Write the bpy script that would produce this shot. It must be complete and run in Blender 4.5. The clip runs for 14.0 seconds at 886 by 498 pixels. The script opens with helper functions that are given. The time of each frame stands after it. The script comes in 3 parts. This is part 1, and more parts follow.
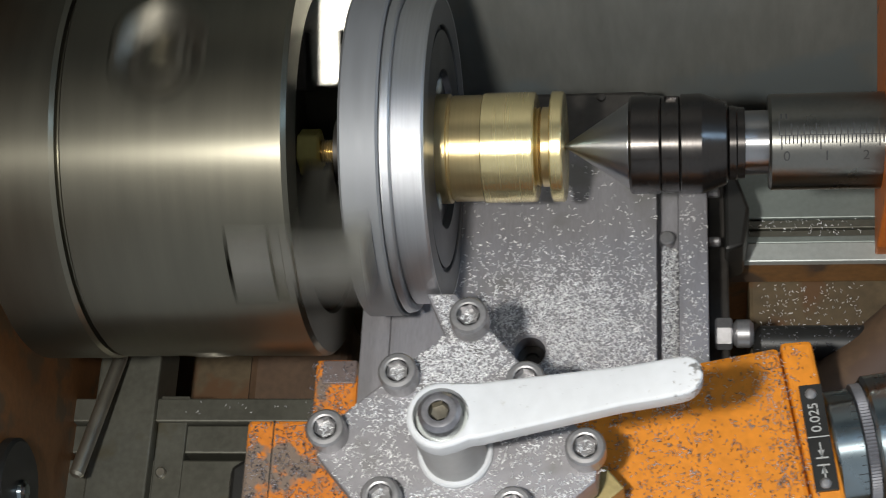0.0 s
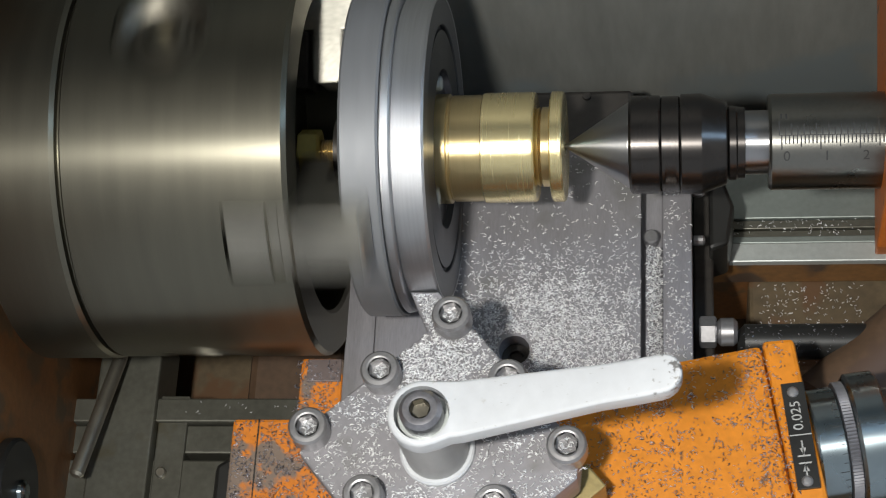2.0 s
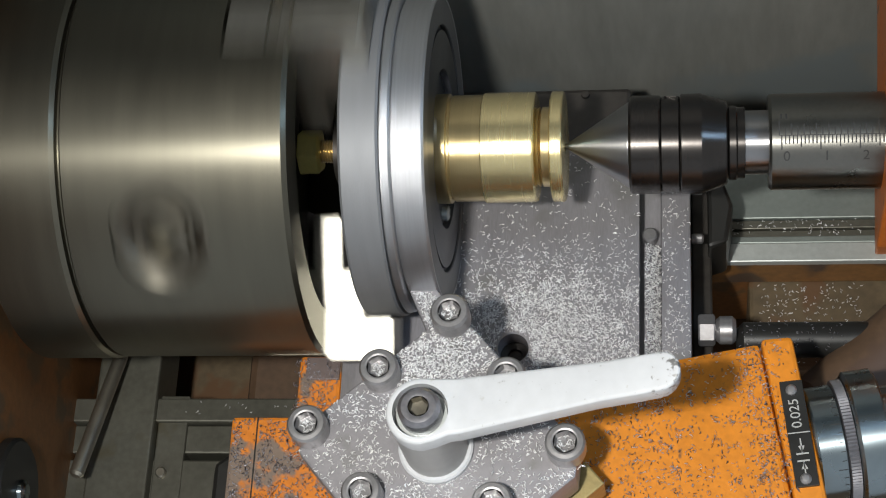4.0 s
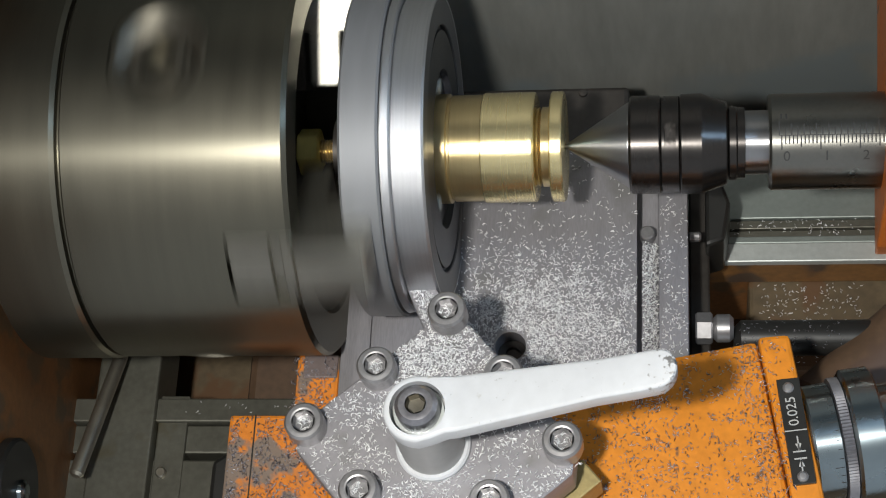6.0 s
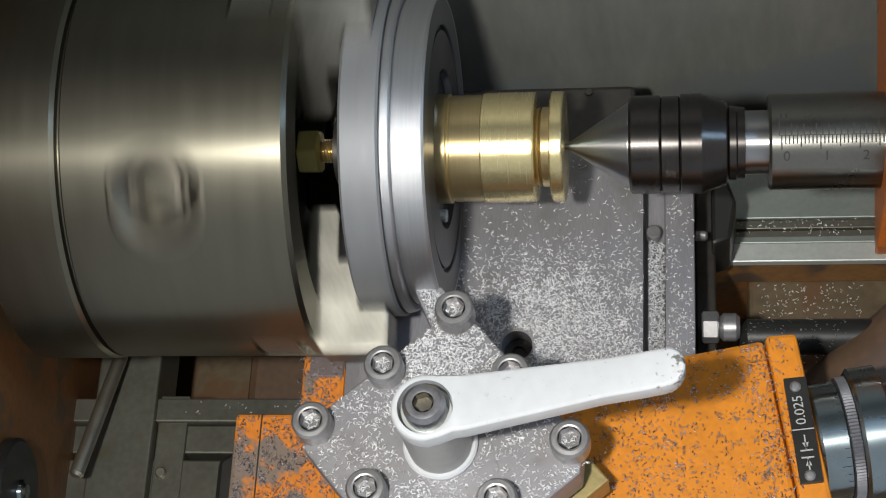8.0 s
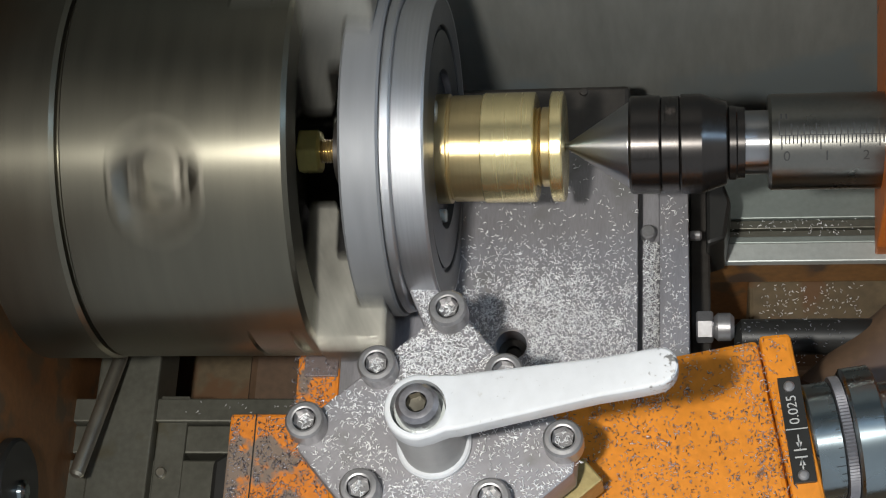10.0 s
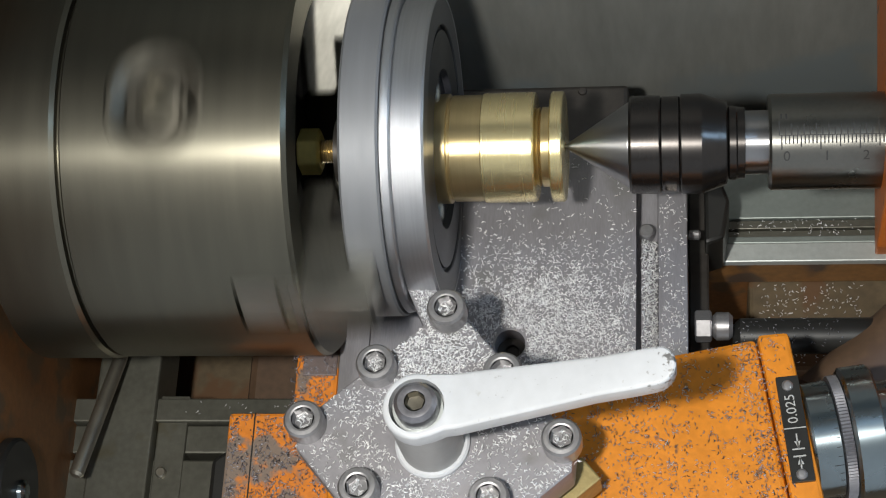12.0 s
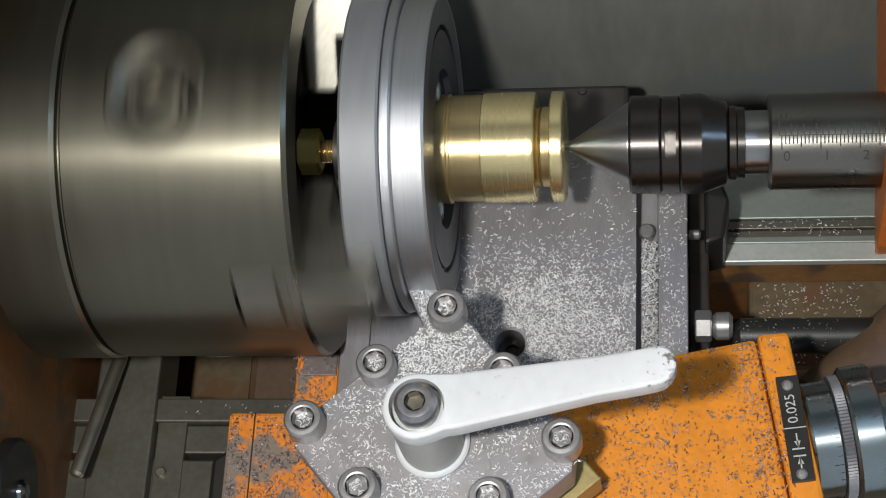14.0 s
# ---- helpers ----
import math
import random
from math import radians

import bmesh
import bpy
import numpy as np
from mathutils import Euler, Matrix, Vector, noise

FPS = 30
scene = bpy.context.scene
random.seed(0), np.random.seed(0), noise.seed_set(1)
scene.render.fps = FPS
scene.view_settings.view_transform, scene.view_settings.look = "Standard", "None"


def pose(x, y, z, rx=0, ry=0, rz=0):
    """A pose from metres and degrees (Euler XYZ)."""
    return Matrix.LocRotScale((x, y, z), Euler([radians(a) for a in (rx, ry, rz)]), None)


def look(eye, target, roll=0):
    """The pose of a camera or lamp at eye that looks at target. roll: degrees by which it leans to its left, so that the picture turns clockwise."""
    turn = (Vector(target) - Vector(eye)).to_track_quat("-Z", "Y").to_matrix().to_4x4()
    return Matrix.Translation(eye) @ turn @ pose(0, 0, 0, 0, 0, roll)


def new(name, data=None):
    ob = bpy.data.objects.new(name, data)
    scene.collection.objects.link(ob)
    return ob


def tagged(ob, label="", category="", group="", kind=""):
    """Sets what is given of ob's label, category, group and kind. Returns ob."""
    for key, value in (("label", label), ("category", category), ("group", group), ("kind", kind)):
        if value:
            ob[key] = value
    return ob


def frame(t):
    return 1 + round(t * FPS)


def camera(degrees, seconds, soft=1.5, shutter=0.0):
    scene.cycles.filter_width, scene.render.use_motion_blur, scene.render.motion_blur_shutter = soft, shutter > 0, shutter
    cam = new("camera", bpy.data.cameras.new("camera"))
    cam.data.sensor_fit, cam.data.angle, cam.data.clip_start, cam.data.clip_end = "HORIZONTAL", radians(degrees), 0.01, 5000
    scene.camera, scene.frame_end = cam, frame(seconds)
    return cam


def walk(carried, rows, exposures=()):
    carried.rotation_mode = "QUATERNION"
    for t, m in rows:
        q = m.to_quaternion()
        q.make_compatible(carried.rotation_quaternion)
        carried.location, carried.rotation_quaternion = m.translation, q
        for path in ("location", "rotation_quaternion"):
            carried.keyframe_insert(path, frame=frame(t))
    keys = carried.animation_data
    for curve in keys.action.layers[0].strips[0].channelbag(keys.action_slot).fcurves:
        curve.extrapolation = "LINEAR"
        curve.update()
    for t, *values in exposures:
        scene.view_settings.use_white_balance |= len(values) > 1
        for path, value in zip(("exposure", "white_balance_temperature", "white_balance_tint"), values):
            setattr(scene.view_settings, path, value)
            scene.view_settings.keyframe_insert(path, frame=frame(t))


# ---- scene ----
# The world's origin lies on the spindle axis, below the camera; x runs along the bed, y away from the operator.
MM = 0.001
EYE = (0.0, -228.39 * MM, 427.85 * MM)
cam = camera(27.98, 14.0, soft=1.1, shutter=0.30)
CAM_POSE = pose(*EYE, 24.98, 7.75, 2.80)
walk(cam, [(0.0, CAM_POSE), (14.0, CAM_POSE)])

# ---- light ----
# the dim room, its background made lighter on the operator's side as front fill
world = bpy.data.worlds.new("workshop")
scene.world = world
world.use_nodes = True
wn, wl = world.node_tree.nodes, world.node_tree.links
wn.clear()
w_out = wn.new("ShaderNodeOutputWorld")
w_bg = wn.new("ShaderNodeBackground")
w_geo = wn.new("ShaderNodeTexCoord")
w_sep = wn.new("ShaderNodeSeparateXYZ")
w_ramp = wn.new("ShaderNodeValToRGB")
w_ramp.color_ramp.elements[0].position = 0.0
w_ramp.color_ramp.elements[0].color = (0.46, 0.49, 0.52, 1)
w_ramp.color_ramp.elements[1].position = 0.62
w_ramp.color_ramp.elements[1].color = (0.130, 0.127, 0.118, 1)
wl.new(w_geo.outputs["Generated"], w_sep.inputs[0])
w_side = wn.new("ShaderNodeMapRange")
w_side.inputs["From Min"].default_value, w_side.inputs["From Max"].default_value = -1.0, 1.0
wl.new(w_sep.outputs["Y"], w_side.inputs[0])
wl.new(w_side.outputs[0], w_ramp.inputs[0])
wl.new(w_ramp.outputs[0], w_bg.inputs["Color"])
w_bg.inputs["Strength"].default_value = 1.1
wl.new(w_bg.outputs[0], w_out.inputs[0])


def area_lamp(name, eye, target, size, watts, colour):
    data = bpy.data.lights.new(name, "AREA")
    data.shape, data.size, data.energy, data.color = "DISK", size, watts, colour
    ob = new(name, data)
    ob.matrix_world = look(eye, target)
    return ob


# the work lamp of the machine, and the dim bluish light from a window to the right
work = bpy.data.lights.new("work_lamp", "SPOT")
work.energy, work.color, work.shadow_soft_size = 10.0, (1.0, 0.975, 0.915), 0.0125
work.spot_size, work.spot_blend = radians(66), 1.0
new("work_lamp", work).matrix_world = look((-0.085, -0.222, 0.430), (-0.024, -0.062, 0.0))
area_lamp("window_light", (0.45, -0.05, 0.50), (-0.06, -0.02, 0.0), 0.12, 0.85, (0.42, 0.68, 1.0))


# ---- materials ----
def material(name, colour, metal=0.0, rough=0.5, vary=0.12, scale=60.0, bump=0.0, bump_scale=400.0,
             spots=None, spot_scale=120.0, spot_cut=0.62, aniso=0.0, tangent="X", stretch=(1, 1, 1), rough_vary=0.1):
    """A surface with broad tone variation, fine grain, and spots of another colour."""
    m = bpy.data.materials.new(name)
    m.use_nodes = True
    n, l = m.node_tree.nodes, m.node_tree.links
    b = n["Principled BSDF"]
    b.inputs["Metallic"].default_value = metal
    co = n.new("ShaderNodeTexCoord")
    mp = n.new("ShaderNodeMapping")
    mp.inputs["Scale"].default_value = stretch
    l.new(co.outputs["Object"], mp.inputs[0])
    broad = n.new("ShaderNodeTexNoise")
    broad.inputs["Scale"].default_value, broad.inputs["Detail"].default_value = scale, 5
    fine = n.new("ShaderNodeTexNoise")
    fine.inputs["Scale"].default_value, fine.inputs["Detail"].default_value = bump_scale, 3
    l.new(mp.outputs[0], broad.inputs[0])
    l.new(mp.outputs[0], fine.inputs[0])
    add = n.new("ShaderNodeMath")
    add.operation = "ADD"
    l.new(broad.outputs[0], add.inputs[0])
    l.new(fine.outputs[0], add.inputs[1])
    ramp = n.new("ShaderNodeMapRange")
    ramp.inputs["From Min"].default_value, ramp.inputs["From Max"].default_value = 0.6, 1.4
    ramp.inputs["To Min"].default_value, ramp.inputs["To Max"].default_value = 1 - vary, 1 + vary
    l.new(add.outputs[0], ramp.inputs[0])
    mul = n.new("ShaderNodeMix")
    mul.data_type, mul.blend_type = "RGBA", "MULTIPLY"
    mul.inputs["Factor"].default_value = 1
    mul.inputs["A"].default_value = (*colour, 1)
    l.new(ramp.outputs[0], mul.inputs["B"])
    col = mul.outputs["Result"]
    if spots:
        sp = n.new("ShaderNodeTexNoise")
        sp.inputs["Scale"].default_value, sp.inputs["Detail"].default_value = spot_scale, 6
        l.new(co.outputs["Object"], sp.inputs[0])
        cut = n.new("ShaderNodeMapRange")
        cut.inputs["From Min"].default_value, cut.inputs["From Max"].default_value = spot_cut, spot_cut + 0.07
        l.new(sp.outputs[0], cut.inputs[0])
        mix = n.new("ShaderNodeMix")
        mix.data_type = "RGBA"
        l.new(cut.outputs[0], mix.inputs["Factor"])
        l.new(col, mix.inputs["A"])
        mix.inputs["B"].default_value = (*spots, 1)
        col = mix.outputs["Result"]
    l.new(col, b.inputs["Base Color"])
    rr = n.new("ShaderNodeMapRange")
    rr.inputs["To Min"].default_value, rr.inputs["To Max"].default_value = max(rough - rough_vary, 0.04), rough + rough_vary
    l.new(broad.outputs[0], rr.inputs[0])
    l.new(rr.outputs[0], b.inputs["Roughness"])
    if bump:
        bp = n.new("ShaderNodeBump")
        bp.inputs["Strength"].default_value, bp.inputs["Distance"].default_value = bump, 0.0003
        l.new(fine.outputs[0], bp.inputs["Height"])
        l.new(bp.outputs[0], b.inputs["Normal"])
    if aniso:
        tg = n.new("ShaderNodeTangent")
        tg.direction_type, tg.axis = "RADIAL", tangent
        l.new(tg.outputs[0], b.inputs["Tangent"])
        b.inputs["Anisotropic"].default_value = aniso
        b.inputs["Anisotropic Rotation"].default_value = 0.25
    return m


CHUCK = material("turned_chuck_steel", (0.094, 0.088, 0.069), 1, 0.43, 0.22, 40, 0.10, 900, aniso=0.12, stretch=(6, 1, 1), rough_vary=0.06)
JAW = material("ground_jaw_steel", (0.48, 0.465, 0.41), 1.0, 0.37, 0.25, 90, 0.1, 900)
JAW_OUTER = material("dark_jaw_top", (0.20, 0.193, 0.17), 0.9, 0.52, 0.25, 90, 0.12, 900)
PINION = material("worn_socket_steel", (0.15, 0.14, 0.115), 1, 0.46, 0.3, 160, 0.1)
DARK_STEEL = material("dark_toned_steel", (0.05, 0.045, 0.04), 0.6, 0.45, 0.25, 90, 0.1)
DISC_RAW = material("grey_disc_metal", (0.195, 0.202, 0.213), 0.45, 0.56, 0.12, 60, 0.15, 1200, aniso=0.1, stretch=(8, 1, 1))
DISC_CUT = material("freshly_turned_metal", (0.50, 0.51, 0.53), 0.95, 0.42, 0.12, 60, 0.3, 1500, aniso=0.3, stretch=(30, 1, 1), rough_vary=0.05)
# the shade on the disc's unlit faces is put into this dark colour
DISC_FACE = material("shaded_face_metal", (0.065, 0.071, 0.083), 0.85, 0.36, 0.15, 80, 0.1, 1200, aniso=0.6)
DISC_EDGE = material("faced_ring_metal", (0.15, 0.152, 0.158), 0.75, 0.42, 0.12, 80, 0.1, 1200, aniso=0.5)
BRASS = material("turned_brass", (0.92, 0.78, 0.42), 0.92, 0.26, 0.06, 60, 0.12, 1500, aniso=0.72, stretch=(30, 1, 1), rough_vary=0.05)
BRASS_NUT = material("sawn_brass", (0.86, 0.76, 0.27), 0.25, 0.5, 0.08, 90, 0.15, 700)
BRASS_DULL = material("dull_brass", (0.58, 0.46, 0.24), 0.9, 0.31, 0.08, 60, 0.12, 1500, aniso=0.6, stretch=(30, 1, 1), rough_vary=0.05)
SHIM = material("tarnished_brass", (0.34, 0.27, 0.12), 0.7, 0.5, 0.25, 90, 0.12, 700)
CENTRE_BRIGHT = material("ground_centre_steel", (0.42, 0.42, 0.43), 1, 0.34, 0.05, 60, 0.05, 900, aniso=0.9)
CENTRE_DARK = material("black_oxide_steel", (0.060, 0.055, 0.052), 0.9, 0.27, 0.12, 80, 0.06, 900, aniso=0.5)
QUILL = material("ground_quill_steel", (0.215, 0.21, 0.19), 1, 0.30, 0.08, 90, 0.05, 900, aniso=0.6)
INK = material("black_engraving", (0.02, 0.02, 0.02), 0, 0.6, 0.1)
ORANGE_WORN = material("dusty_worn_orange_paint", (0.60, 0.19, 0.02), 0, 0.45, 0.2, 60, 0.15, 500, spots=(0.19, 0.145, 0.115), spot_scale=110, spot_cut=0.47)
ORANGE = material("chipped_orange_paint", (0.56, 0.188, 0.011), 0, 0.44, 0.2, 45, 0.12, 500, spots=(0.16, 0.075, 0.03), spot_scale=260, spot_cut=0.66)
ORANGE_DEEP = material("deep_orange_paint", (0.40, 0.105, 0.012), 0, 0.42, 0.2, 60, 0.15, 500, spots=(0.05, 0.03, 0.025), spot_scale=240, spot_cut=0.62)
# orange paint with the weak light on it put into a darker base, plus stains
ORANGE_SHADED = material("shaded_orange_paint", (0.165, 0.070, 0.022), 0, 0.5, 0.28, 40, 0.15, 500, spots=(0.10, 0.06, 0.03), spot_scale=70, spot_cut=0.56)
SLIDE = material("ground_slide_iron", (0.305, 0.297, 0.315), 0.55, 0.48, 0.16, 50, 0.14, 700, stretch=(4, 0.5, 1), spots=(0.25, 0.245, 0.245), spot_scale=45, spot_cut=0.60)
PLATE = material("worn_tool_post_steel", (0.255, 0.248, 0.262), 0.55, 0.48, 0.14, 60, 0.12, 700, spots=(0.2, 0.195, 0.195), spot_scale=60, spot_cut=0.60)
BOLT = material("oiled_bolt_steel", (0.32, 0.315, 0.32), 0.75, 0.36, 0.15, 150, 0.08, 900)
DARK_BOLT = material("blackened_bolt_steel", (0.29, 0.288, 0.31), 0.85, 0.34, 0.2, 150, 0.08, 900)
LEVER = material("white_lever_paint", (0.49, 0.505, 0.525), 0, 0.44, 0.07, 40, 0.07, 300, spots=(0.36, 0.35, 0.33), spot_scale=230, spot_cut=0.70)
HUB = material("grey_hub_steel", (0.36, 0.36, 0.355), 0.6, 0.45, 0.08, 90, 0.08)
BRACKET = material("dull_brown_casting", (0.085, 0.050, 0.028), 0, 0.6, 0.3, 45, 0.2, 400, spots=(0.07, 0.04, 0.025), spot_scale=60, spot_cut=0.52)
BARE = material("bare_brownish_iron", (0.15, 0.118, 0.112), 0.2, 0.5, 0.22, 60, 0.1, 500)
BED = material("ground_bed_steel", (0.46, 0.49, 0.475), 0.45, 0.40, 0.12, 60, 0.08, 700)
BED_FLAT = material("greenish_bed_flat", (0.22, 0.25, 0.235), 0.5, 0.42, 0.12, 50, 0.08, 600)
BED_DULL = material("oily_bed_iron", (0.11, 0.108, 0.088), 0.5, 0.42, 0.22, 50, 0.1, 500, spots=(0.10, 0.09, 0.06), spot_scale=60, spot_cut=0.6)
RUST = material("rusty_brown_paint", (0.20, 0.095, 0.03), 0, 0.5, 0.35, 40, 0.2, 400, spots=(0.07, 0.045, 0.03), spot_scale=50, spot_cut=0.5)
TRAY = material("rusty_chip_tray", (0.095, 0.068, 0.036), 0, 0.6, 0.35, 60, 0.2, 400, spots=(0.10, 0.05, 0.02), spot_scale=55, spot_cut=0.5)
# the panel's bluish spots paint in a reflection of blue light
WALL = material("grey_splash_panel", (0.16, 0.163, 0.15), 0, 0.5, 0.16, 22, 0.08, 120, spots=(0.135, 0.153, 0.155), spot_scale=16, spot_cut=0.52, stretch=(3, 1, 0.6))
CHROME = material("chromed_dial_steel", (0.30, 0.36, 0.39), 1, 0.28, 0.06, 80, 0.0, aniso=0.8)
BLACK = material("black_enamel", (0.014, 0.014, 0.013), 0, 0.36, 0.15, 120, 0.05)
INK_WHITE = material("white_ink", (0.36, 0.36, 0.35), 0, 0.5, 0.03)
CHIP = material("bright_metal_chip", (0.66, 0.66, 0.69), 0.3, 0.36, 0.12, 300)
# darker copy of CHIP, with dark reflections put into its colour
CHIP_DARK = material("darkened_metal_chip", (0.34, 0.32, 0.36), 0.8, 0.34, 0.12, 300)


def island_tone(m, low, high):
    """Each loose piece takes a tone of its own."""
    n, l = m.node_tree.nodes, m.node_tree.links
    b = n["Principled BSDF"]
    geo = n.new("ShaderNodeNewGeometry")
    ramp = n.new("ShaderNodeValToRGB")
    ramp.color_ramp.elements[0].color = (*low, 1)
    ramp.color_ramp.elements[1].color = (*high, 1)
    l.new(geo.outputs["Random Per Island"], ramp.inputs[0])
    l.new(ramp.outputs[0], b.inputs["Base Color"])




def tool_sheen(m, colour, share, rough, aniso):
    """The finer gloss of turning marks, which draws a lamp out along the axis, over a rougher metal."""
    n, l = m.node_tree.nodes, m.node_tree.links
    b = n["Principled BSDF"]
    gloss = n.new("ShaderNodeBsdfAnisotropic")
    gloss.inputs["Color"].default_value = (*colour, 1)
    gloss.inputs["Roughness"].default_value, gloss.inputs["Anisotropy"].default_value, gloss.inputs["Rotation"].default_value = rough, aniso, 0.0
    tg = n.new("ShaderNodeTangent")
    tg.direction_type, tg.axis = "RADIAL", "X"
    l.new(tg.outputs[0], gloss.inputs["Tangent"])
    mix = n.new("ShaderNodeMixShader")
    mix.inputs[0].default_value = share
    l.new(b.outputs[0], mix.inputs[1])
    l.new(gloss.outputs[0], mix.inputs[2])
    l.new(mix.outputs[0], n["Material Output"].inputs["Surface"])


tool_sheen(CHUCK, (0.30, 0.285, 0.225), 0.32, 0.27, 0.42)
for paint in (ORANGE, ORANGE_WORN):
    paint.node_tree.nodes["Principled BSDF"].inputs["Specular IOR Level"].default_value = 0.4
island_tone(CHIP, (0.5, 0.5, 0.52), (1.0, 1.0, 1.0))
island_tone(CHIP_DARK, (0.05, 0.05, 0.065), (0.75, 0.74, 0.80))


def worn_tip(m, x0, x1):
    """Paint rubbed off to bare metal in flecks that crowd towards the far end of the lever."""
    n, l = m.node_tree.nodes, m.node_tree.links
    b = n["Principled BSDF"]
    paint = b.inputs["Base Color"].links[0].from_socket
    co, sep = n.new("ShaderNodeTexCoord"), n.new("ShaderNodeSeparateXYZ")
    l.new(co.outputs["Object"], sep.inputs[0])
    along = n.new("ShaderNodeMapRange")
    along.inputs["From Min"].default_value, along.inputs["From Max"].default_value = x0 * MM, x1 * MM
    along.inputs["To Min"].default_value, along.inputs["To Max"].default_value = -0.05, 0.20
    l.new(sep.outputs["X"], along.inputs[0])
    fleck = n.new("ShaderNodeTexNoise")
    fleck.inputs["Scale"].default_value, fleck.inputs["Detail"].default_value = 900, 4
    l.new(co.outputs["Object"], fleck.inputs[0])
    add = n.new("ShaderNodeMath")
    l.new(along.outputs[0], add.inputs[0])
    l.new(fleck.outputs[0], add.inputs[1])
    cut = n.new("ShaderNodeMapRange")
    cut.inputs["From Min"].default_value, cut.inputs["From Max"].default_value = 0.64, 0.70
    l.new(add.outputs[0], cut.inputs[0])
    mix = n.new("ShaderNodeMix")
    mix.data_type = "RGBA"
    l.new(cut.outputs[0], mix.inputs["Factor"])
    l.new(paint, mix.inputs["A"])
    mix.inputs["B"].default_value = (0.36, 0.36, 0.36, 1)
    l.new(mix.outputs["Result"], b.inputs["Base Color"])
    l.new(cut.outputs[0], b.inputs["Metallic"])


worn_tip(LEVER, -9.0, 4.0)
ROD = material("rod_steel", (0.38, 0.36, 0.30), 0.9, 0.35, 0.12, 90, 0.08)


# ---- mesh helpers, in millimetres ----
def finish(bm, smooth=18):
    bmesh.ops.recalc_face_normals(bm, faces=bm.faces)
    for v in bm.verts:
        v.co *= MM
    for e in bm.edges:
        e.smooth = len(e.link_faces) == 2 and e.calc_face_angle(0) < radians(smooth)
    for f in bm.faces:
        f.smooth = True


def part(name, bm, mat, parent=None, label=""):
    me = bpy.data.meshes.new(name)
    finish(bm)
    bm.to_mesh(me)
    bm.free()
    me.materials.append(mat)
    ob = new(name, me)
    ob.parent = parent
    if label:
        ob["label"] = label
    return ob


def thing(name, label, category, at=(0, 0, 0), group="", kind=""):
    ob = new(name)
    ob.empty_display_size = 0.01
    ob.location = Vector(at) * MM
    return tagged(ob, label, category, group, kind)


def turned(profile, seg=96, bm=None):
    """A solid turned about the x axis from (x, r) pairs; r = 0 closes an end."""
    bm = bm or bmesh.new()
    rings = []
    for x, r in profile:
        if r <= 0:
            rings.append([bm.verts.new((x, 0, 0))])
        else:
            rings.append([bm.verts.new((x, r * math.sin(2 * math.pi * i / seg), r * math.cos(2 * math.pi * i / seg))) for i in range(seg)])
    for a, b in zip(rings, rings[1:]):
        for i in range(seg):
            j = (i + 1) % seg
            quad = [a[i % len(a)], a[j % len(a)], b[j % len(b)], b[i % len(b)]]
            seen = list(dict.fromkeys(quad))
            if len(seen) > 2:
                bm.faces.new(seen)
    return bm


def box(x0, x1, y0, y1, z0, z1, bevel=0.0, bm=None, m=None, segs=2):
    own = bmesh.new()
    bmesh.ops.create_cube(own, size=1)
    for v in own.verts:
        v.co = Vector(((x0 + x1) / 2 + v.co.x * (x1 - x0), (y0 + y1) / 2 + v.co.y * (y1 - y0), (z0 + z1) / 2 + v.co.z * (z1 - z0)))
    if bevel:
        bmesh.ops.bevel(own, geom=own.edges[:], offset=bevel, segments=segs, affect="EDGES", profile=0.5)
    return joined(own, bm, m)


def joined(own, bm, m):
    if m is not None:
        bmesh.ops.transform(own, matrix=m, verts=own.verts)
    if bm is None:
        return own
    me = bpy.data.meshes.new("tmp")
    own.to_mesh(me)
    own.free()
    bm.from_mesh(me)
    bpy.data.meshes.remove(me)
    return bm


def prism(points, z0, z1, bevel=0.0, bm=None, m=None, rim=False):
    own = bmesh.new()
    low = [own.verts.new((x, y, z0)) for x, y in points]
    high = [own.verts.new((x, y, z1)) for x, y in points]
    own.faces.new(low)
    own.faces.new(high)
    for i in range(len(points)):
        j = (i + 1) % len(points)
        own.faces.new((low[i], low[j], high[j], high[i]))
    bmesh.ops.recalc_face_normals(own, faces=own.faces)
    if bevel:
        edges = [e for e in own.edges if not rim or e.verts[0].co.z == e.verts[1].co.z]
        bmesh.ops.bevel(own, geom=edges, offset=bevel, segments=3 if rim else 2, affect="EDGES", profile=0.5)
    return joined(own, bm, m)


def upright(profile, seg=48, at=(0, 0, 0), bm=None):
    """A solid turned about the z axis from (z, r) pairs, standing at a place."""
    own = turned(profile, seg)
    return joined(own, bm, Matrix.Translation(at) @ Matrix.Rotation(-math.pi / 2, 4, "Y"))


def bar(a, b, r, seg=24, bm=None):
    a, b = Vector(a), Vector(b)
    n = (b - a).length
    c = min(r * 0.4, n * 0.2)
    own = turned([(0, 0), (0, r - c), (c, r), (n - c, r), (n, r - c), (n, 0)], seg)
    return joined(own, bm, Matrix.Translation(a) @ Vector((1, 0, 0)).rotation_difference(b - a).to_matrix().to_4x4())


